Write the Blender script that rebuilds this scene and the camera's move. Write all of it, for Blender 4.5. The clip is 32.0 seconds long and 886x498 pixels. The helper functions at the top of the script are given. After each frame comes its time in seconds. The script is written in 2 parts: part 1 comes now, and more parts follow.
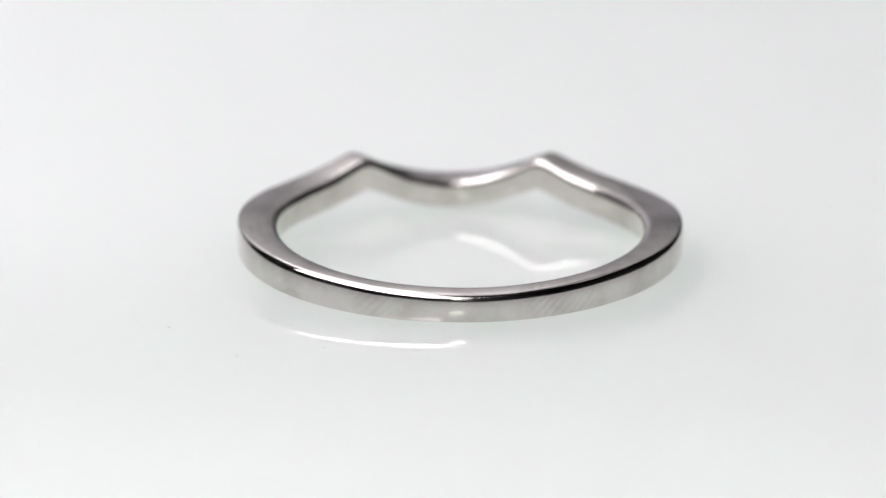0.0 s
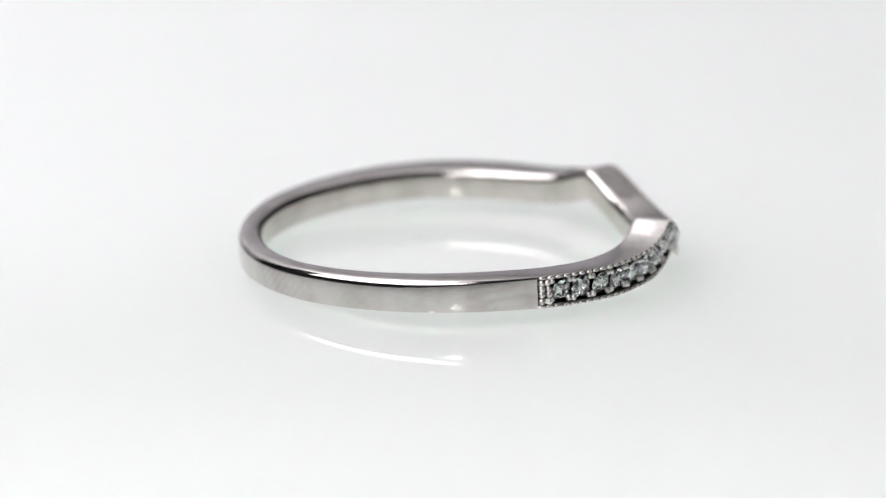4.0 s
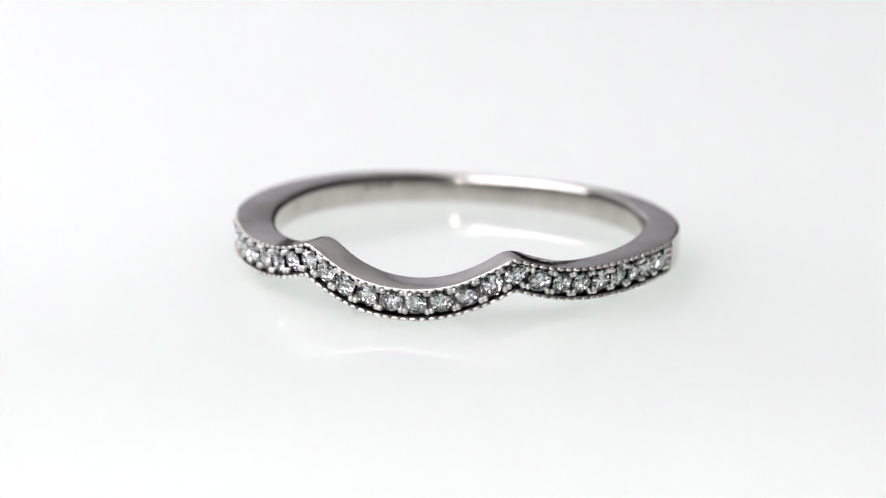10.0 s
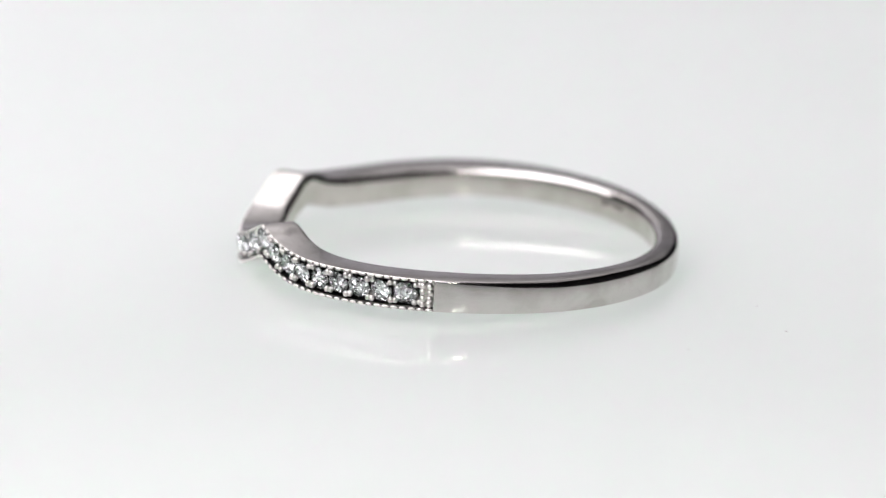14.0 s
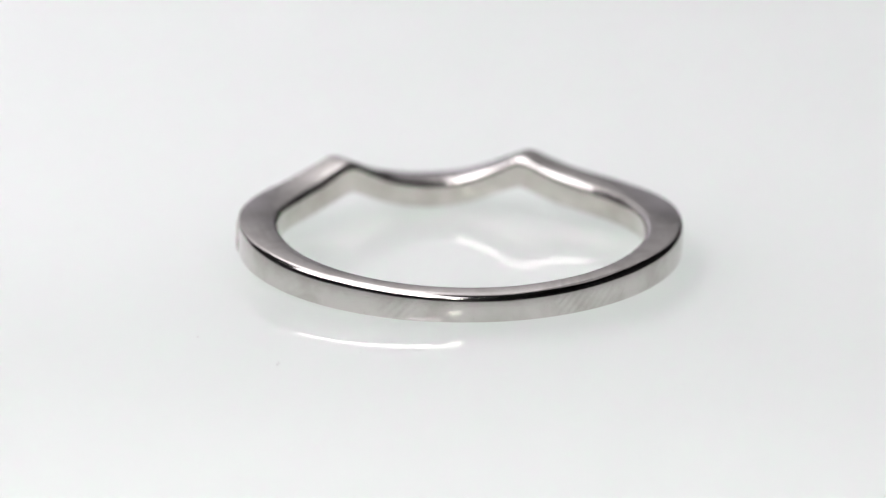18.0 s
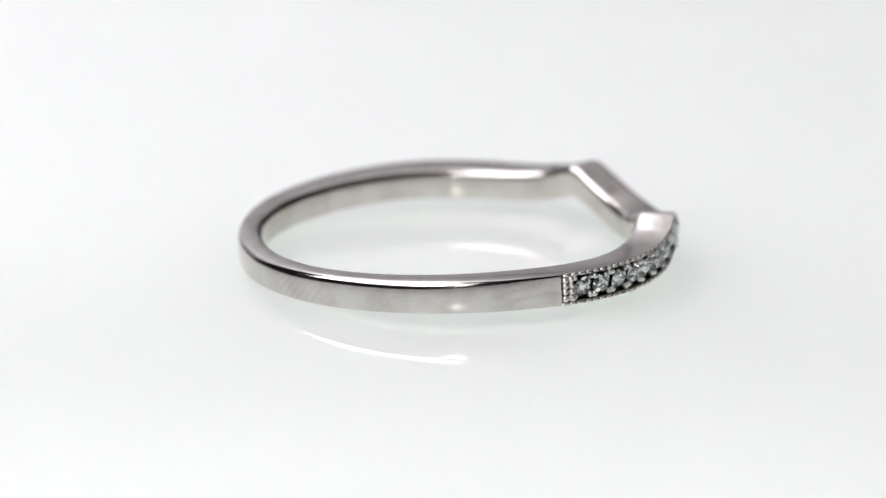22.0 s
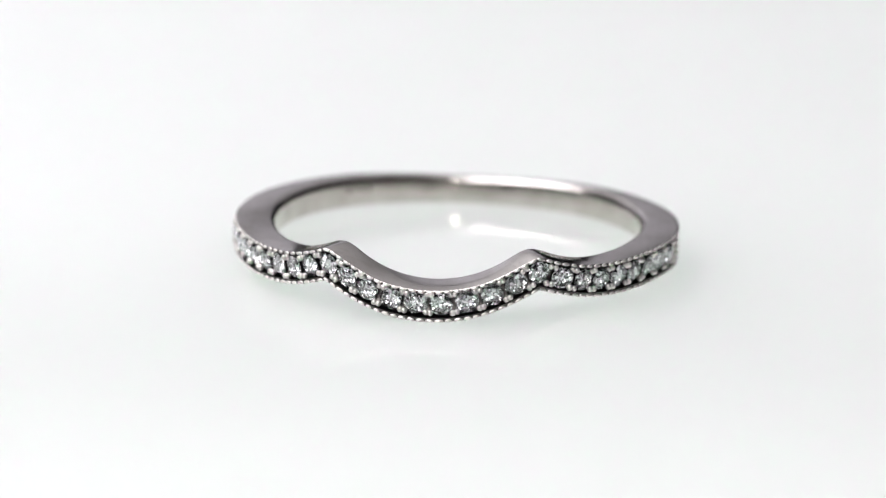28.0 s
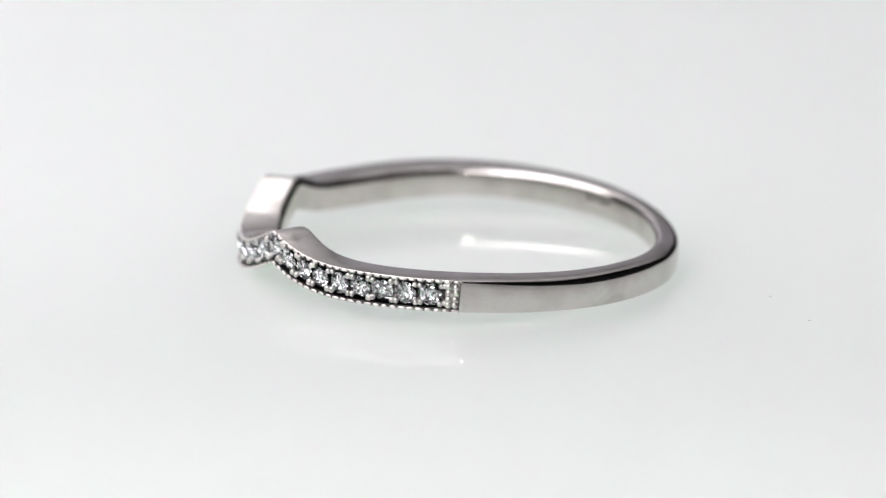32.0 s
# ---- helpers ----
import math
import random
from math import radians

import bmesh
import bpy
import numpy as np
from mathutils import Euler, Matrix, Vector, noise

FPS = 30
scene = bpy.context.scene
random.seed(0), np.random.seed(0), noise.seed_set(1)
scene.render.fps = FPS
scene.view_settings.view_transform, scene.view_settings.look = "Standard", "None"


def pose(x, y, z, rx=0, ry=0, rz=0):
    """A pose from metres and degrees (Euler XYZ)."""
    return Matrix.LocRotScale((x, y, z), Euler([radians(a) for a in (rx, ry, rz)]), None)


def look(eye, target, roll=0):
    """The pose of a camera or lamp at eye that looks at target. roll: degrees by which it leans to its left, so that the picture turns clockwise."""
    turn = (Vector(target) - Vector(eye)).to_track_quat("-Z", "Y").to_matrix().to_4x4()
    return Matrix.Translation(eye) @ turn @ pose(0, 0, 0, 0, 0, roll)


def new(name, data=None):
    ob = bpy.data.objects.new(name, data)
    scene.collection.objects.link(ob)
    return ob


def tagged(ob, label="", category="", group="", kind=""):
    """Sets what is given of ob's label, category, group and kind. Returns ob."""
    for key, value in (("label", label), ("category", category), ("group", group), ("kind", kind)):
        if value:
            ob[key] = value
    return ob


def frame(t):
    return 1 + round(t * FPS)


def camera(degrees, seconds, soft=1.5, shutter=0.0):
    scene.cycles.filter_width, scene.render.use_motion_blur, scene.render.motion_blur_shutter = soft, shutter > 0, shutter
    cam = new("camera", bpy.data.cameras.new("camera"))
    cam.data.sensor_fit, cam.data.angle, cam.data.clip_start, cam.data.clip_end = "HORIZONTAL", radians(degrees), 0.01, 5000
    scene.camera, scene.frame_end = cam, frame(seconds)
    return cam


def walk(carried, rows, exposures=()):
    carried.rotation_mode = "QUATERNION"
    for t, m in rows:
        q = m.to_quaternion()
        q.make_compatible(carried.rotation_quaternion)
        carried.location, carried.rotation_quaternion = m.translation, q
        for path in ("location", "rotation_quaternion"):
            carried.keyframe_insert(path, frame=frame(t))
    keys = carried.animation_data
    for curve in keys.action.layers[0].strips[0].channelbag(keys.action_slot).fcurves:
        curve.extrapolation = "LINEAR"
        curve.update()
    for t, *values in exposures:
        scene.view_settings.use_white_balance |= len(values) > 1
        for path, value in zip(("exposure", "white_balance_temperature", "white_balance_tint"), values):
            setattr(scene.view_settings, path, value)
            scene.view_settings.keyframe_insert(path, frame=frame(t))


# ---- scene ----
MM = 0.001
CLIP = 32.0
PERIOD = 18.33            # seconds for one turn of the table


def table_turn(t):
    """Degrees by which the turning table has turned at t seconds; clockwise from above."""
    return -1.775 - 360.0 / PERIOD * (t - 9.4)


# ---- camera ----
cam = camera(9.472, CLIP, soft=1.3)
EL, DIST = radians(16.302), 240 * MM
EYE = Vector((0, -DIST * math.cos(EL), DIST * math.sin(EL)))
PAN, TILT, ROLL = radians(-0.172), radians(0.107), 0.608
AIM = EYE + Vector((math.sin(PAN) * math.cos(TILT - EL), math.cos(PAN) * math.cos(TILT - EL), math.sin(TILT - EL)))
cam.data.dof.use_dof = True
cam.data.dof.focus_distance = 231.5 * MM
cam.data.dof.aperture_fstop = 36
VIEW = look(EYE, AIM, ROLL)
# the camera's own exposure drifts a little with each turn of the ring
DRIFT = [(0, 0.16), (2, 0.15), (3, 0.19), (4.6, 0.25), (6, 0.25), (7, 0.24), (8, 0.28), (9.4, 0.31), (11, 0.31), (12, 0.26), (13, 0.20), (15, 0.18), (17, 0.18)]
LEVELS = DRIFT + [(t + PERIOD, e + (0.04 if 3 <= t < 5 else -0.01)) for t, e in DRIFT if t + PERIOD < CLIP] + [(CLIP, 0.15)]
walk(cam, [(0, VIEW), (CLIP, VIEW)], LEVELS)

# ---- light ----
world = bpy.data.worlds.new("studio")
scene.world = world
world.use_nodes = True
world.node_tree.nodes["Background"].inputs[0].default_value = (0.9, 0.95, 1.0, 1)
world.node_tree.nodes["Background"].inputs[1].default_value = 0.15


def softbox(name, eye, target, sx, sy, watts, colour=(1, 1, 1)):
    lamp = bpy.data.lights.new(name, "AREA")
    lamp.shape, lamp.size, lamp.size_y = "RECTANGLE", sx, sy
    lamp.energy, lamp.color = watts, colour
    ob = new(name, lamp)
    ob.matrix_world = look(eye, target)
    return ob


COOL = (1.0, 0.968, 0.997)
softbox("overhead_diffuser", (-0.24, 0.10, 0.62), (-0.24, 0.10001, 0), 0.40, 1.00, 2.6, COOL)
softbox("side_diffuser", (-0.015, 0.30, 0.62), (-0.015, 0.30001, 0), 0.05, 0.60, 0.115, COOL)
softbox("side_diffuser", (0.06, 0.30, 0.62), (0.06, 0.30001, 0), 0.10, 0.60, 0.16, COOL)
softbox("side_diffuser", (0.245, 0.33, 0.62), (0.245, 0.33001, 0), 0.27, 0.54, 0.17, COOL)
softbox("backdrop_lamp", (-0.20, 0.44, 0.20), (-0.20, 0.62, 0.20), 0.26, 0.30, 0.72, COOL)
softbox("key_softbox", (-0.36, -0.26, 0.61), (0, 0, 0), 1.10, 0.46, 6.4, COOL)
softbox("front_lamp", (0.0, -0.60, 0.27), (0, 0, 0), 0.060, 0.032, 0.13, (0.98, 1.0, 0.90))


# ---- materials ----
def material(name):
    m = bpy.data.materials.new(name)
    m.use_nodes = True
    nodes, links = m.node_tree.nodes, m.node_tree.links
    return m, nodes, links, nodes["Principled BSDF"]


def noise_node(nodes, links, scale, detail=4.0, stretch=(1, 1, 1)):
    co = nodes.new("ShaderNodeTexCoord")
    mp = nodes.new("ShaderNodeMapping")
    mp.inputs["Scale"].default_value = stretch
    nz = nodes.new("ShaderNodeTexNoise")
    nz.inputs["Scale"].default_value, nz.inputs["Detail"].default_value = scale, detail
    links.new(co.outputs["Object"], mp.inputs["Vector"])
    links.new(mp.outputs["Vector"], nz.inputs["Vector"])
    return nz


def ramp_node(nodes, links, source, lo, hi, a, b):
    r = nodes.new("ShaderNodeMapRange")
    r.inputs["From Min"].default_value, r.inputs["From Max"].default_value = lo, hi
    r.inputs["To Min"].default_value, r.inputs["To Max"].default_value = a, b
    links.new(source, r.inputs["Value"])
    return r


def white_gold(name, rough_a, rough_b, bump, base=(0.565, 0.541, 0.523), ripples=0.0):
    m, nodes, links, p = material(name)
    p.inputs["Metallic"].default_value = 1.0
    # faint smudges and polishing marks in the shine
    smudge = noise_node(nodes, links, 900, 8, (1, 1, 0.9))
    tint = nodes.new("ShaderNodeMix")
    tint.data_type = "RGBA"
    tint.inputs[6].default_value = (*[base[0] * 0.88, base[1] * 0.87, base[2] * 0.855], 1)
    tint.inputs[7].default_value = (*[c * 1.06 for c in base], 1)
    fade = ramp_node(nodes, links, smudge.outputs["Fac"], 0.32, 0.58, 0.0, 1.0)
    links.new(fade.outputs["Result"], tint.inputs[0])
    # slanting ripples left by the polishing wheel, here and there
    co = nodes.new("ShaderNodeTexCoord")
    slant = nodes.new("ShaderNodeMapping")
    slant.inputs["Rotation"].default_value = (0.5, 0.65, 0.3)
    ripple = nodes.new("ShaderNodeTexWave")
    ripple.inputs["Scale"].default_value, ripple.inputs["Distortion"].default_value = 1050, 2.0
    links.new(co.outputs["Object"], slant.inputs["Vector"])
    links.new(slant.outputs["Vector"], ripple.inputs["Vector"])
    patch = noise_node(nodes, links, 260, 2)
    where = ramp_node(nodes, links, patch.outputs["Fac"], 0.52, 0.68, 0.0, ripples)
    mark = nodes.new("ShaderNodeMix")
    mark.data_type, mark.blend_type = "RGBA", "MULTIPLY"
    links.new(where.outputs["Result"], mark.inputs[0])
    links.new(tint.outputs[2], mark.inputs[6])
    links.new(ripple.outputs["Color"], mark.inputs[7])
    links.new(mark.outputs[2], p.inputs["Base Color"])
    big = noise_node(nodes, links, 700, 5, (1, 1, 0.5))
    fine = noise_node(nodes, links, 2600, 3, (1, 1, 2.5))
    rr = ramp_node(nodes, links, big.outputs["Fac"], 0.35, 0.7, rough_a, rough_b)
    links.new(rr.outputs["Result"], p.inputs["Roughness"])
    b1 = nodes.new("ShaderNodeBump")
    b1.inputs["Strength"].default_value, b1.inputs["Distance"].default_value = bump, 0.00002
    links.new(fine.outputs["Fac"], b1.inputs["Height"])
    b2 = nodes.new("ShaderNodeBump")
    b2.inputs["Strength"].default_value, b2.inputs["Distance"].default_value = bump, 0.00006
    links.new(big.outputs["Fac"], b2.inputs["Height"])
    links.new(b1.outputs["Normal"], b2.inputs["Normal"])
    links.new(b2.outputs["Normal"], p.inputs["Normal"])
    return m


GOLD = white_gold("polished_white_gold", 0.095, 0.16, 0.10, ripples=0.11)
INNER = white_gold("unplated_white_gold", 0.05, 0.09, 0.08, (0.62, 0.593, 0.55))
BEADS = white_gold("white_gold_beading", 0.28, 0.38, 0.05, (0.78, 0.76, 0.735))
# near-black base: the shade of the gaps is painted into the setting floor
GROOVE = white_gold("gap_shade_setting_floor", 0.30, 0.45, 0.2, (0.035, 0.034, 0.033))

# dark of the hallmark; on rims, bars and end plate, painted shade
STAMP_GAP = white_gold("stamp_and_gap_shade", 0.25, 0.40, 0.2, (0.13, 0.122, 0.115))

DIAMOND, nodes, links, p = material("diamond")
p.inputs["Base Color"].default_value = (0.98, 0.99, 1.0, 1)
p.inputs["Transmission Weight"].default_value = 1.0
p.inputs["IOR"].default_value = 1.75
p.inputs["Roughness"].default_value = 0.0

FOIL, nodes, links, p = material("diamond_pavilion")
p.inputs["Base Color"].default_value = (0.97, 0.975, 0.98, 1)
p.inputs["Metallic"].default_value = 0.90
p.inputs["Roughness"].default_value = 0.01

ACRYLIC, nodes, links, p = material("white_gloss_acrylic")
p.inputs["Roughness"].default_value = 0.03
p.inputs["IOR"].default_value = 1.62
p.inputs["Subsurface Weight"].default_value = 1.0
p.inputs["Subsurface Radius"].default_value = (0.96, 1.10, 0.99)
p.inputs["Subsurface Scale"].default_value = 0.036
nz = noise_node(nodes, links, 35, 3)
mix = nodes.new("ShaderNodeMix")
mix.data_type = "RGBA"
mix.inputs[6].default_value, mix.inputs[7].default_value = (0.787, 0.862, 0.803, 1), (0.811, 0.884, 0.826, 1)
links.new(nz.outputs["Fac"], mix.inputs[0])
links.new(mix.outputs[2], p.inputs["Base Color"])


def plain(name, colour, rough, scale=8, spread=0.12, metal=0.0):
    m, nodes, links, p = material(name)
    p.inputs["Roughness"].default_value, p.inputs["Metallic"].default_value = rough, metal
    nz = noise_node(nodes, links, scale, 5)
    mix = nodes.new("ShaderNodeMix")
    mix.data_type = "RGBA"
    mix.inputs[6].default_value = (*[c * (1 - spread) for c in colour], 1)
    mix.inputs[7].default_value = (*[min(1, c * (1 + spread)) for c in colour], 1)
    links.new(nz.outputs["Fac"], mix.inputs[0])
    links.new(mix.outputs[2], p.inputs["Base Color"])
    return m


PAINT = plain("dark_studio_wall", (0.05, 0.05, 0.052), 0.9)
DARK = plain("dark_table_top", (0.03, 0.03, 0.032), 0.6)
PAPER = plain("pale_grey_backdrop_paper", (0.350, 0.345, 0.365), 0.9)
DUST = plain("grey_dust", (0.50, 0.49, 0.48), 0.9, 4000)


# ---- mesh helpers ----
def mesh_of(name, verts, faces, mat, smooth=False, split=None):
    me = bpy.data.meshes.new(name)
    me.from_pydata([tuple(v) for v in verts], [], faces)
    me.materials.append(mat)
    if smooth:
        me.polygons.foreach_set("use_smooth", [True] * len(me.polygons))
        if split:
            me.set_sharp_from_angle(angle=radians(split))
    me.update()
    return me


def part(name, me, parent, label="", kind=""):
    ob = new(name, me)
    ob.parent = parent
    return tagged(ob, label, kind=kind)


def lathe(profile, n):
    """A closed turned body from (r, z) rows, first and last on the axis or capped."""
    verts, faces = [], []
    for i in range(n):
        a = 2 * math.pi * i / n
        verts += [(r * math.cos(a), r * math.sin(a), z) for r, z in profile]
    m = len(profile)
    for i in range(n):
        j = (i + 1) % n
        for k in range(m - 1):
            faces.append((i * m + k, j * m + k, j * m + k + 1, i * m + k + 1))
    faces.append([i * m for i in reversed(range(n))])
    faces.append([i * m + m - 1 for i in range(n)])
    return verts, faces


def box(name, x0, y0, z0, x1, y1, z1, mat):
    v = [(x, y, z) for x in (x0, x1) for y in (y0, y1) for z in (z0, z1)]
    f = [(0, 1, 3, 2), (4, 6, 7, 5), (0, 4, 5, 1), (2, 3, 7, 6), (0, 2, 6, 4), (1, 5, 7, 3)]
    return new(name, mesh_of(name, v, f, mat))


# ---- the studio round the table ----
tagged(box("floor", -1.5, -1.5, -0.80, 1.5, 1.5, -0.76, DARK), "dark studio floor under the table", "floor", kind="structure")
tagged(box("wall_north", -1.5, 1.5, -0.80, 1.5, 1.6, 1.6, PAINT), "plain dark studio wall", "wall", kind="structure")
tagged(box("wall_south", -1.5, -1.6, -0.80, 1.5, -1.5, 1.6, PAINT), "plain dark studio wall", "wall", kind="structure")
tagged(box("wall_east", 1.5, -1.6, -0.80, 1.6, 1.6, 1.6, PAINT), "plain dark studio wall", "wall", kind="structure")
tagged(box("wall_west", -1.6, -1.6, -0.80, -1.5, 1.6, 1.6, PAINT), "plain dark studio wall", "wall", kind="structure")
tagged(box("ceiling", -1.6, -1.6, 1.6, 1.6, 1.6, 1.7, PAINT), "plain dark studio ceiling", "ceiling", kind="structure")


def build_table():
    root = tagged(new("table"), "dark table carrying the turning display plate", "table")
    root.location = (0, 0, -0.76)
    top = box("tabletop", -0.45, -0.30, 0.70, 0.45, 0.45, 0.735, DARK)
    top.parent = root
    for x in (-0.41, 0.41):
        for y in (-0.26, 0.41):
            leg = box("leg", x - 0.025, y - 0.025, 0.0, x + 0.025, y + 0.025, 0.70, DARK)
            leg.parent = root


build_table()


def build_backdrop():
    """A sheet of pale paper hung behind the plate, clear of the table, its lower edge cut on a slant."""
    verts, faces, n = [], [], 12
    for i in range(n + 1):
        x = -0.62 + 1.08 * i / n
        y = 0.62 - 0.05 * (x / 0.6) ** 2
        low = 0.03 + 0.65 * max(0.0, x)
        for dy, z in ((0, low), (0, 0.60), (0.003, 0.60), (0.003, low)):
            verts.append((x, y + dy, z))
    for i in range(n):
        for k in range(4):
            l = (k + 1) % 4
            faces.append((i * 4 + k, i * 4 + l, i * 4 + 4 + l, i * 4 + 4 + k))
    return tagged(new("backdrop", mesh_of("backdrop", verts, faces, PAPER, True, 40)), "curved pale grey paper backdrop hung behind the plate", "backdrop", kind="structure")


build_backdrop()


def build_glow_screen():
    """An unseen screen added in front of the backdrop for the metal to reflect; its own glow is graded: bright along
    its upper edge, fading downwards and to one side.
    """
    root = tagged(new("added_glow_screen"), "added unseen white screen with a graded glow on two thin stands", "diffuser")
    root.location = (-0.01, 0.592, -0.76)
    m, nodes, links, p = material("graded_screen_glow")
    p.inputs["Base Color"].default_value, p.inputs["Roughness"].default_value = (0.12, 0.12, 0.12, 1), 0.8
    p.inputs["Emission Color"].default_value = (*COOL, 1)
    co = nodes.new("ShaderNodeTexCoord")
    cut = nodes.new("ShaderNodeSeparateXYZ")
    links.new(co.outputs["Object"], cut.inputs[0])
    # the fall of light is painted into the emission, upwards and sideways
    up = ramp_node(nodes, links, cut.outputs["Z"], 0.96, 1.36, 0.18, 0.84)
    side = ramp_node(nodes, links, cut.outputs["X"], -0.24, 0.22, 1.30, 0.47)
    mul = nodes.new("ShaderNodeMath")
    mul.operation = "MULTIPLY"
    links.new(up.outputs["Result"], mul.inputs[0])
    links.new(side.outputs["Result"], mul.inputs[1])
    links.new(mul.outputs[0], p.inputs["Emission Strength"])
    screen = box("screen", -0.41, 0, 0.96, 0.41, 0.004, 1.375, m)
    screen.parent = root
    for x in (-0.418, 0.418):
        verts, faces = lathe([(0.001, 0.0), (0.045, 0.0), (0.045, 0.006), (0.008, 0.012), (0.008, 1.38), (0.001, 1.38)], 16)
        stand = part("stand", mesh_of("stand", verts, faces, DARK, True, 40), root, "thin dark stand")
        stand.location = (x, 0.002, 0)


build_glow_screen()


FLAKES = ((0.0100, 0.0145, 0.00012), (0.0129, 0.0103, 0.00008), (0.0063, 0.0133, 0.00008))


def build_turntable():
    root = tagged(new("turntable"), "thick white glossy acrylic turntable disc reflecting the ring", "turntable")
    R = 0.15
    prof = [(0.001, -0.020), (R - 0.001, -0.020), (R, -0.019), (R, -0.001), (R - 0.0003, -0.0003), (R - 0.001, 0.0), (0.001, 0.0)]
    part("plate", mesh_of("plate", *lathe(prof, 128), ACRYLIC), root)
    prof = [(0.001, -0.025), (0.09, -0.025), (0.092, -0.023), (0.092, -0.020), (0.001, -0.020)]
    part("drum", mesh_of("drum", *lathe(prof, 64), DARK), root, "dark drum of the turntable drive")
    # a few flakes of dust lie on the plate, at (x, y, length) in its own space
    for x, y, size in FLAKES:
        bm = bmesh.new()
        bmesh.ops.create_icosphere(bm, subdivisions=1, radius=1.0)
        for v in bm.verts:
            v.co *= random.uniform(0.7, 1.2)
            v.co = Vector((v.co.x * size, v.co.y * size * 0.35, (v.co.z + 0.6) * size * 0.2))
        me = bpy.data.meshes.new("dust_flake")
        bm.to_mesh(me)
        bm.free()
        me.materials.append(DUST)
        ob = part("dust_flake", me, root)
        ob.location, ob.rotation_euler = (x, y, 0), (0, 0, random.uniform(0, 3))
    return root


turntable = build_turntable()


# ---- the ring ----
END_A, END_C = 83.1, 85.1         # degrees from the middle of the dip to the two ends of the stones
CUSP = 28.2


def smooth_step(x):
    x = min(1.0, max(0.0, x))
    return x * x * (3 - 2 * x)


def hermite(x, knots):
    """Smooth curve through (x, y, slope) rows."""
    for (x0, y0, m0), (x1, y1, m1) in zip(knots, knots[1:]):
        if x <= x1:
            w = x1 - x0
            q = (x - x0) / w
            return (y0 * (1 + 2 * q) * (1 - q) ** 2 + m0 * w * q * (1 - q) ** 2
                    + y1 * q * q * (3 - 2 * q) + m1 * w * q * q * (q - 1))
    return knots[-1][1]


def eased(x, rows, first=0.0, last=0.0):
    """Smooth curve through (x, y) rows, with the slopes given at its two ends."""
    knots = [(rows[0][0], rows[0][1], first)]
    for (xa, ya), (xb, yb), (xc, yc) in zip(rows, rows[1:], rows[2:]):
        knots.append((xb, yb, (yc - ya) / (xc - xa)))
    knots.append((rows[-1][0], rows[-1][1], last))
    return hermite(x, knots)


# the lower edge: the dip, and the two shoulders that run from the cusps round to the back
DIP = [(0, -0.745), (6.5, -0.678), (13, -0.466), (20, -0.045), (25, 0.347), (CUSP, 0.605)]
SHOULDER_A = [(CUSP, 0.595), (31, 0.473), (35, 0.288), (42, 0.086), (50, 0.037), (60, 0.080), (75, 0.281), (90, 0.501), (105, 0.636),
              (120, 0.702), (140, 0.708), (160, 0.680), (180, 0.644)]
SHOULDER_C = [(CUSP, 0.615), (31, 0.493), (35, 0.321), (42, 0.118), (50, 0.051), (60, 0.117), (75, 0.283), (90, 0.427), (105, 0.504),
              (120, 0.543), (140, 0.581), (160, 0.613), (180, 0.644)]


def low_edge(s):
    """Height of the band's lower edge over its own plane, s degrees from the dip."""
    if abs(s) < CUSP:
        return eased(abs(s), DIP, 0.0, 0.080) + 0.01 * (-s / CUSP) * abs(s / CUSP)
    return eased(abs(s), SHOULDER_A if s > 0 else SHOULDER_C, -0.056, 0.0)


def worn_edge(s, wide):
    """The same line, rounded over some degrees."""
    wide *= smooth_step((52 - abs(abs(s) - CUSP)) / 40)
    ks = range(-6, 7)
    return sum((7 - abs(k)) * low_edge((s + wide * k / 6 + 180) % 360 - 180) for k in ks) / 49


def band_height(s):
    """Height of the outer face."""
    return eased(abs(s), ((0, 1.392), (13, 1.422), (25, 1.520), (32, 1.452), (42, 1.445), (60, 1.465), (75, 1.445), (90, 1.410), (120, 1.398), (140, 1.384), (160, 1.297), (180, 1.233)))


def wall_height(s):
    """Height of the inner wall's upper edge over the lower edge: the dip is dished."""
    return eased(abs(s), ((0, 1.586), (20, 1.593), (28, 1.556), (35, 1.570), (42, 1.515), (60, 1.459), (90, 1.391), (110, 1.369), (140, 1.382), (160, 1.352), (180, 1.313)))


def wall_rise(s):
    """How far the inner wall's lower edge lies over the outer one."""
    return eased(abs(s), ((0, 0.28), (20, 0.24), (28, 0.135), (35, 0.122), (50, 0.092), (75, 0.057), (90, 0.052), (120, 0.005), (180, 0.0)))


def outer(s):
    return eased(abs(s), ((0, 9.945), (20, 9.900), (40, 9.890), (60, 9.912), (80, 9.962), (100, 9.965), (120, 9.915), (150, 9.800), (180, 9.715)))


def inner(s):
    return eased(abs(s), ((0, 8.050), (20, 8.142), (40, 8.196), (60, 8.190), (80, 8.188), (100, 8.233), (120, 8.397), (150, 8.640), (180, 8.607)))


def on_band(r, s, z):
    a = radians(s)
    return Vector((-r * math.sin(a), -r * math.cos(a), z)) * MM


def set_here(s):
    """Whether the band carries stones at s."""
    return -END_C < s < END_A


RIM = 0.14


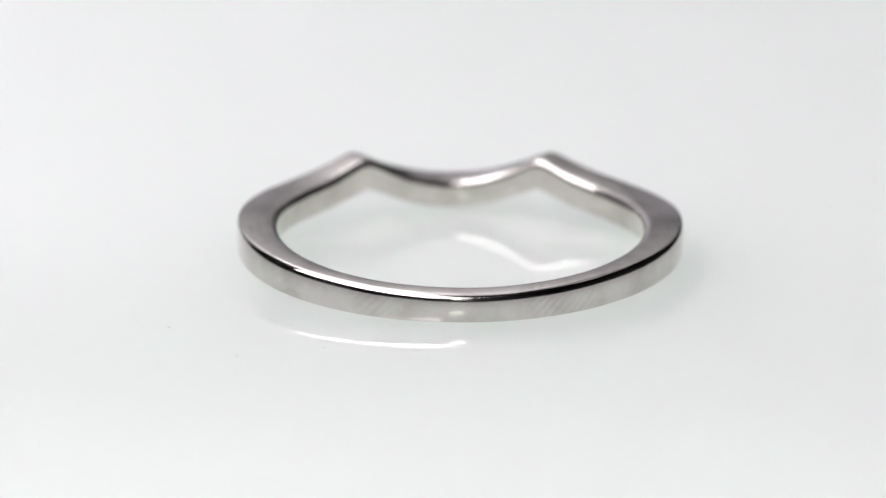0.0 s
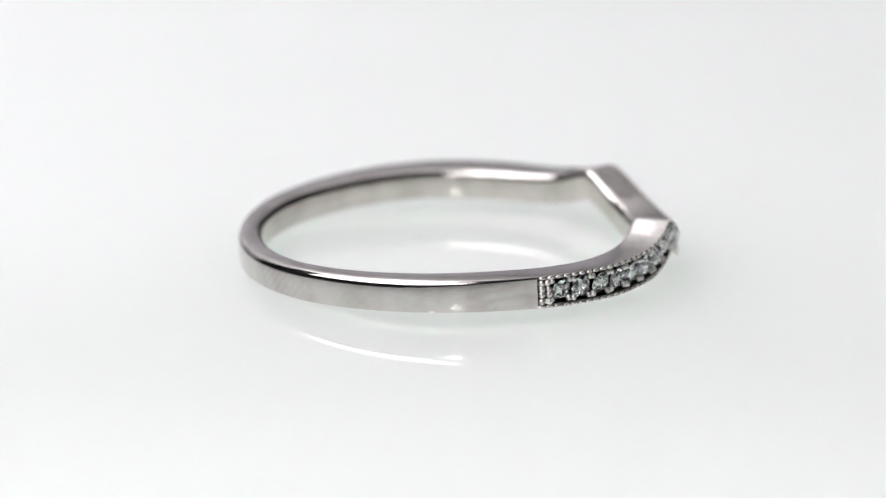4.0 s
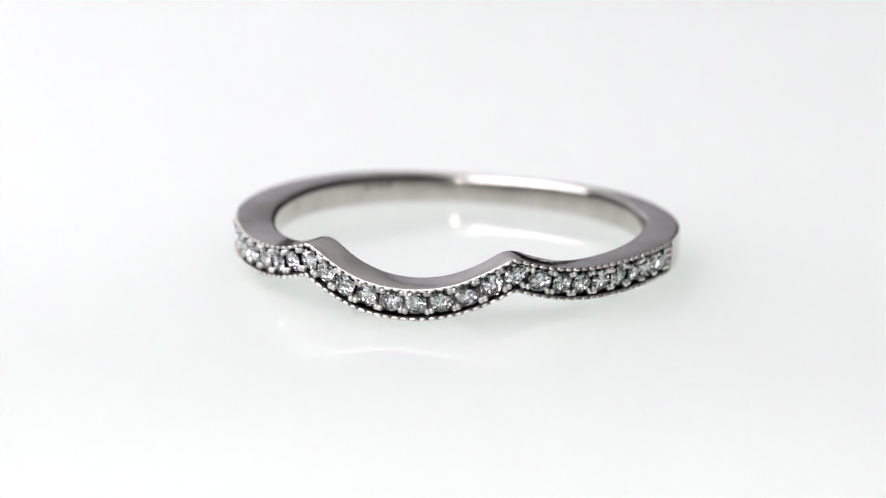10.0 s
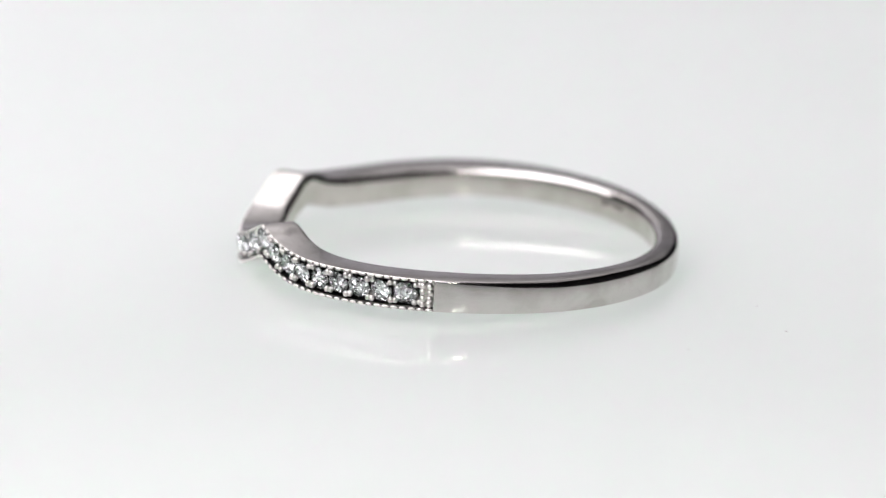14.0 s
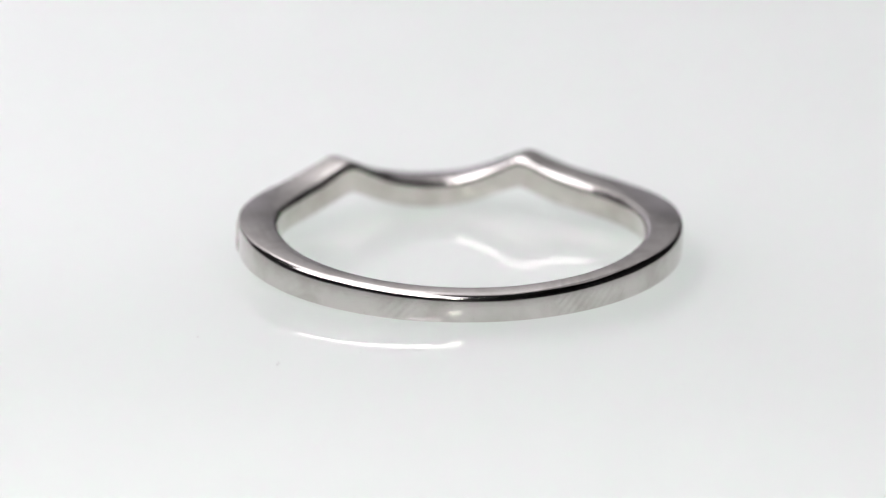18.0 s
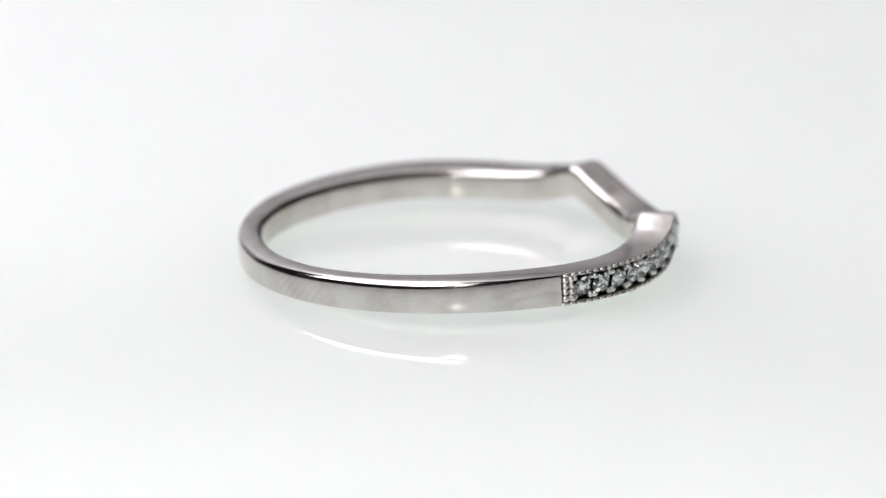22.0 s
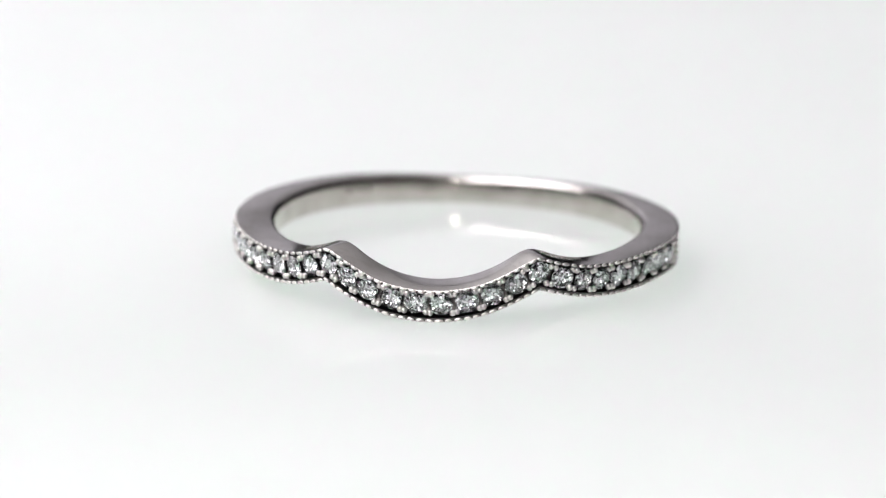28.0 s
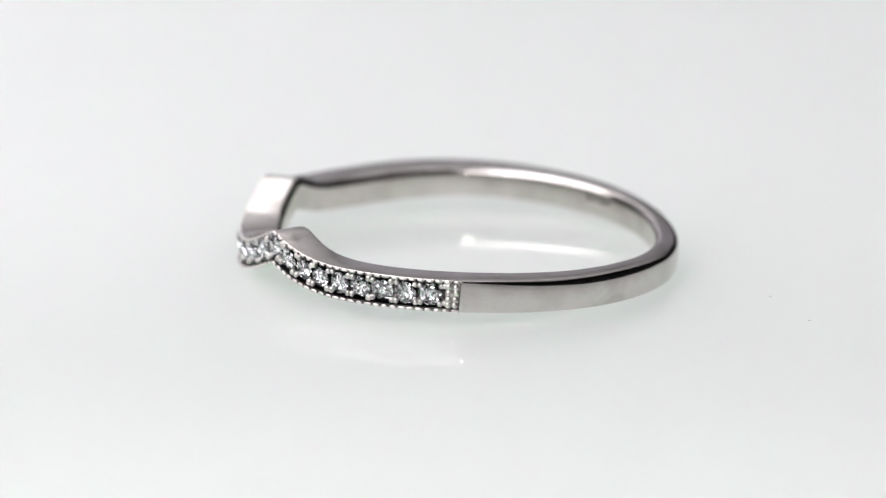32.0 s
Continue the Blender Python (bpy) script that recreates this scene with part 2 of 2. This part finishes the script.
def section(s, groove):
    """The band's outline at s: (r, z) rows, all sections with the same count."""
    zb, h, ro, ri = low_edge(s), band_height(s), outer(s), inner(s)
    # the upper cusp is worn round, most of all at its inner edge
    zt = worn_edge(s, 2.0) + h
    zi = worn_edge(s, 6.0) + wall_height(s) + 0.13 * math.exp(-((abs(s) - CUSP) / 5.0) ** 2)
    zl = zb + wall_rise(s)
    fi = 0.33
    fo = 0.04 if groove else 0.09 + 0.23 * smooth_step((abs(s) - 83) / 40)
    rows = []

    def fillet(cr, cz, rad, a0, a1, n=6):
        for k in range(n):
            a = radians(a0 + (a1 - a0) * k / (n - 1))
            rows.append((cr + rad * math.cos(a), cz + rad * math.sin(a)))

    fillet(ri + 0.19, zl + 0.19, 0.19, 180, 270)
    # the plain face draws in a little towards its edges
    plain_here = 0 if groove else smooth_step((abs(s) - 82) / 14)
    tuck, crown = 0.035 * plain_here, 0.048 * plain_here
    fillet(ro - tuck - 0.04, zb + 0.04, 0.04, 270, 360)
    rim, deep = RIM, 0.55
    if groove:
        rows += [(ro, zb + rim + 0.05), (ro - deep, zb + rim + 0.06), (ro - deep, zt - rim - 0.01), (ro, zt - rim)]
    else:
        za, zc = zb + 0.04, zt - fo
        for k in (1, 2, 3, 4):
            q = k / 5
            rows.append((ro - tuck * (1 - q) ** 2 - crown * q ** 3, za + (zc - za) * q))
    fillet(ro - crown - fo, zt - fo, fo, 0, 90)
    fillet(ri + fi, zi - fi, fi, 90, 180)
    return rows


def build_band(root):
    stops = [(-180 + 0.5 * k, set_here(-180 + 0.5 * k)) for k in range(720)]
    # crisp cusps and ends of the setting
    stops += [(-CUSP, True), (CUSP, True)]
    for e, way in ((-END_C, -1), (END_A, 1)):
        stops += [(e - 0.02 * way, True), (e + 0.02 * way, False)]
    stops.sort()
    verts, faces = [], []
    m = len(section(0, True))
    for s, g in stops:
        verts += [on_band(r, s, z) for r, z in section(s, g)]
    n = len(stops)
    for i in range(n):
        j = (i + 1) % n
        for k in range(m):
            l = (k + 1) % m
            faces.append((i * m + k, i * m + l, j * m + l, j * m + k))
    me = mesh_of("band", verts, faces, GOLD, True, 38)
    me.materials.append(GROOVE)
    me.materials.append(INNER)
    me.materials.append(STAMP_GAP)
    for pi, poly in enumerate(me.polygons):
        i, k = divmod(pi, m)
        if k == m - 1:
            poly.material_index = 2
        # channel walls and floor carry the painted gap shade
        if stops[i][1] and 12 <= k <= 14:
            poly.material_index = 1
        # rims behind the beads: shade between beads put into the colour
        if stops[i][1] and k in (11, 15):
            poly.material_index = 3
    return part("band", me, root, "polished white gold band with a curved notch")


def bead(radius, squash=1.0):
    """A small rounded bead round its own centre, its axis along x."""
    rows = [(-0.6, 0.8), (0.0, 1.0), (0.55, 0.83), (0.88, 0.47)]
    n, verts, faces = 8, [], []
    for x, r in rows:
        for i in range(n):
            a = 2 * math.pi * (i + 0.5) / n
            verts.append(Vector((x * radius * squash, r * radius * math.cos(a), r * radius * math.sin(a))))
    for k in range(len(rows) - 1):
        for i in range(n):
            j = (i + 1) % n
            faces.append((k * n + i, k * n + j, (k + 1) * n + j, (k + 1) * n + i))
    verts.append(Vector((radius * squash, 0, 0)))
    top = (len(rows) - 1) * n
    for i in range(n):
        faces.append((top + i, top + (i + 1) % n, len(verts) - 1))
    return verts, faces


def outward(s):
    """Turn that lays x along the band's outward normal at s."""
    a = radians(s)
    x = Vector((-math.sin(a), -math.cos(a), 0))
    z = Vector((0, 0, 1))
    return Matrix((x, z.cross(x), z)).transposed()


def build_beading(root):
    """Rows of fine beads along both edges of the setting."""
    bv, bf = bead(0.112 * MM)
    shapes = []
    for k in range(4):
        wide, tall = 1.45 + 0.14 * k, 0.66 + 0.04 * (k % 3)
        shapes.append(mesh_of("milgrain_bead", [(v.x * 0.7, v.y * wide, v.z * tall) for v in bv], bf, BEADS, True))
    for upper in (True, False):
        s = -END_C + 0.9
        while s < END_A - 0.6:
            h = worn_edge(s, 2.0) + band_height(s) - 0.075 if upper else low_edge(s) + 0.075
            rise = (low_edge(s + 0.2) - low_edge(s - 0.2)) / 0.4
            run = outer(s) * math.pi / 180
            ob = part("milgrain_bead", random.choice(shapes), root)
            slope = math.degrees(math.atan2(rise, run))
            ob.matrix_basis = Matrix.Translation(on_band(outer(s) - 0.015, s, h)) @ outward(s).to_4x4() @ pose(0, 0, 0, -slope)
            s += 0.40 * random.uniform(0.93, 1.07) / math.hypot(run, rise)


def brilliant(radius, depth):
    """A round brilliant: table, crown, girdle, pavilion; its axis along x, girdle at x = 0."""
    D = 2 * radius
    verts, faces = [], []

    def ring(r, x, n, turn=0.0):
        o = len(verts)
        for i in range(n):
            a = 2 * math.pi * (i + turn) / n
            verts.append((x, r * math.cos(a), r * math.sin(a)))
        return [o + i for i in range(n)]

    tab = ring(0.56 * radius, 0.150 * D, 8, 0.5)
    mid = ring(0.80 * radius, 0.085 * D, 8, 0.0)
    g1 = ring(radius, 0.012 * D, 16)
    g0 = ring(radius, -0.012 * D, 16)
    low = ring(0.80 * radius, -0.078 * D, 16, 0.5)
    half = ring(0.53 * radius, -0.128 * D, 16, 0.0)
    deep = ring(0.29 * radius, -0.168 * D, 16, 0.5)
    culet = len(verts)
    verts.append((-depth * D, 0, 0))
    faces.append(tab)
    for i in range(8):
        j, k = (i + 1) % 8, (i - 1) % 8
        faces.append((mid[j], tab[j], tab[i]))                       # star
        faces.append((tab[i], mid[i], g1[2 * i + 1]))                # half kites
        faces.append((tab[i], g1[2 * i + 1], mid[j]))
        faces.append((mid[i], g1[2 * i], g1[2 * i + 1]))             # upper halves
        faces.append((mid[i], g1[2 * i - 1], g1[2 * i]))
    for i in range(16):
        j = (i + 1) % 16
        faces.append((g1[i], g0[i], g0[j], g1[j]))
        faces.append((g0[i], low[i], g0[j]))                         # pavilion
        faces.append((g0[j], low[i], low[j]))
        faces.append((low[i], half[j], low[j]))
        faces.append((half[i], half[j], low[i]))
        faces.append((half[i], deep[i], half[j]))
        faces.append((half[j], deep[i], deep[j]))
        faces.append((deep[i], culet, deep[j]))
    for k in low + half + deep:
        verts[k] = (verts[k][0] + random.uniform(-0.085, 0.085) * D, verts[k][1], verts[k][2])
    return verts, faces


# degrees from the middle of the dip
STONES = [-77.7, -71.3, -65.1, -59.0, -53.0, -46.8, -41.0, -34.8, -28.2, -22.2, -16.1, -9.7, -3.1,
          3.2, 9.6, 16.2, 22.0, 27.8, 33.6, 39.5, 45.6, 51.9, 58.0, 64.1, 70.4, 76.5]


def build_stones(root):
    cuts = []
    for depth in (0.18, 0.19, 0.20, 0.21, 0.22, 0.23):
        me = mesh_of("diamond", *brilliant(0.525 * MM, depth), DIAMOND)
        bm = bmesh.new()
        bm.from_mesh(me)
        bmesh.ops.recalc_face_normals(bm, faces=bm.faces)
        bm.to_mesh(me)
        bm.free()
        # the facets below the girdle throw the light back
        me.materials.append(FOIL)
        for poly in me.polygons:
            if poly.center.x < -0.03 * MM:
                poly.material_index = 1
        cuts.append(me)
    for n, s in enumerate(STONES):
        ob = part("diamond", random.choice(cuts), root)
        mid = low_edge(s) + band_height(s) / 2 + stone_lift(s)
        turn = outward(s).to_4x4() @ pose(0, 0, 0, random.uniform(0, 45), random.uniform(9, 19), random.uniform(-9, 9))
        seats = [on_band(outer(q), q, low_edge(q) + band_height(q) / 2) for q in STONES[max(0, n - 1):n + 2]]
        room = min((a - b).length for a, b in zip(seats, seats[1:]))
        fit = min(1.0, 0.478 * room / (0.525 * MM))
        ob.matrix_basis = Matrix.Translation(on_band(outer(s) - 0.085, s, mid)) @ turn @ Matrix.Scale(fit, 4)
    build_seats(root)


def stone_lift(s):
    """How far the stones' centres lie over the middle of the face; most in the dip."""
    return 0.03 + 0.07 * math.exp(-(s / 18.0) ** 2)


def slope_at(s):
    """Tilt of the stone row at s, in degrees about the outward axis."""
    lift = (low_edge(s + 1.5) + band_height(s + 1.5) / 2) - (low_edge(s - 1.5) + band_height(s - 1.5) / 2)
    return -math.degrees(math.atan2(lift, 3 * outer(s) * math.pi / 180))


def saddle(span, wide=0.51, tall=0.42, flat=0.0, mat=None):
    """The waisted metal between two stones whose centres lie span apart; x outward, z up."""
    verts, faces, n = [], [], 9
    for k in range(n):
        z = tall * (2 * k / (n - 1) - 1)
        half = flat or max(0.03, span / 2 - math.sqrt(wide * wide - z * z))
        crest = -0.08 if flat else -0.08 - 0.16 * (1 - (z / tall) ** 2)
        for x, y in ((-0.5, half), (crest - 0.05, half), (crest, half * 0.5), (crest, -half * 0.5), (crest - 0.05, -half), (-0.5, -half)):
            verts.append(Vector((x, y, z)) * MM)
    for k in range(n - 1):
        for q in range(5):
            faces.append((k * 6 + q, k * 6 + q + 1, k * 6 + 7 + q, k * 6 + 6 + q))
    faces += [tuple(range(6)), tuple(reversed(range(n * 6 - 6, n * 6)))]
    # unless mat is given, the colour holds the shade between stones
    return mesh_of("setting_bar", verts, [tuple(reversed(f)) for f in faces], mat or STAMP_GAP, True, 35)


def build_seats(root):
    """Waisted bars with shared prongs between the stones."""
    prongs = []
    for size, tall in ((0.135, 1.0), (0.148, 1.05), (0.125, 1.15)):
        bv, bf = bead(size * MM, 0.95)
        prongs.append(mesh_of("prong", [(v.x, v.y, v.z * tall) for v in bv], bf, BEADS, True))
    gaps = [((a + b) / 2, b - a) for a, b in zip(STONES, STONES[1:])] + [(STONES[0] - 3.1, 6.2), (STONES[-1] + 3.1, 6.2)]
    for s, turn in gaps:
        run = turn * outer(s) * math.pi / 180
        tilt = slope_at(s)
        span = run / math.cos(radians(tilt))
        mid = low_edge(s) + band_height(s) / 2 + stone_lift(s)
        place = Matrix.Translation(on_band(outer(s), s, mid)) @ outward(s).to_4x4() @ pose(0, 0, 0, tilt)
        bar = part("setting_bar", saddle(span), root)
        bar.matrix_basis = place
        for side in (-1, 1):
            for way in (-1, 1):
                ob = part("prong", random.choice(prongs), root)
                ob.matrix_basis = place @ pose(-0.075 * MM, (way * 0.105 + random.uniform(-0.03, 0.03)) * MM, side * random.uniform(0.37, 0.43) * MM)
    # a rounded plate and a column of beads close the row of stones at either end
    bv, bf = bead(0.165 * MM)
    shape = mesh_of("end_bead", bv, bf, BEADS, True)
    for e, way, rows, mat in ((-END_C, 1, (1.0, 2.9), BEADS), (END_A, -1, (1.2, 3.0), STAMP_GAP)):
        s = e + way * 1.9
        tall = band_height(s) - 2 * RIM
        mid = low_edge(s) + band_height(s) / 2
        plate = part("end_plate", saddle(0, 1.0, tall / 2, 0.30, mat), root)
        plate.matrix_basis = Matrix.Translation(on_band(outer(s) - 0.03, s, mid)) @ outward(s).to_4x4()
        for off in rows:
            for k in range(4):
                ob = part("end_bead", shape, root)
                q = e + way * (off + random.uniform(-0.2, 0.2))
                h = low_edge(q) + band_height(q) * (0.215 + 0.19 * k) + random.uniform(-0.03, 0.03)
                ob.matrix_basis = Matrix.Translation(on_band(outer(q) - 0.06, q, h)) @ outward(q).to_4x4()


def build_hallmark(root):
    """Four small stamps struck into the inner wall, too fine to read."""
    for k, (wide, tall) in enumerate(((0.30, 0.34), (0.22, 0.30), (0.34, 0.26), (0.26, 0.34))):
        s = 136.8 + 2.6 * k
        h = low_edge(s) + 0.80 + 0.05 * (k % 2)
        verts, faces, n = [], [], 8
        for x, q in ((0.0, 1.0), (0.02, 0.8)):
            for i in range(n):
                a = 2 * math.pi * (i + 0.5) / n
                verts.append(Vector((x, 0.5 * wide * q * math.cos(a), 0.5 * tall * q * math.sin(a))) * MM)
        for i in range(n):
            j = (i + 1) % n
            faces.append((i, j, n + j, n + i))
        faces.append(tuple(range(n, 2 * n)))
        ob = part("hallmark", mesh_of("hallmark", verts, faces, STAMP_GAP, True, 40), root, "blurred dark stamp in the inner wall")
        ob.matrix_basis = Matrix.Translation(on_band(inner(s) + 0.005, s, h)) @ outward(s + 180).to_4x4()


def build_ring():
    root = tagged(new("ring"), "white gold contour wedding ring set with small diamonds", "ring")
    band = build_band(root)
    build_beading(root)
    build_stones(root)
    build_hallmark(root)
    return root, band


ring, band = build_ring()
LEAN = pose(-0.068 * MM, 0.108 * MM, 0, -4.018, 0.052)
LIFT = -min((LEAN @ v.co).z for v in band.data.vertices)


# ---- turning of the plate and the ring ----
def motions():
    rows = [0.5 * k for k in range(int(CLIP * 2) + 1)]
    walk(turntable, [(t, pose(0, 0, 0, 0, 0, table_turn(t))) for t in rows])
    walk(ring, [(t, pose(0, 0, LIFT, 0, 0, table_turn(t)) @ LEAN) for t in rows])


motions()
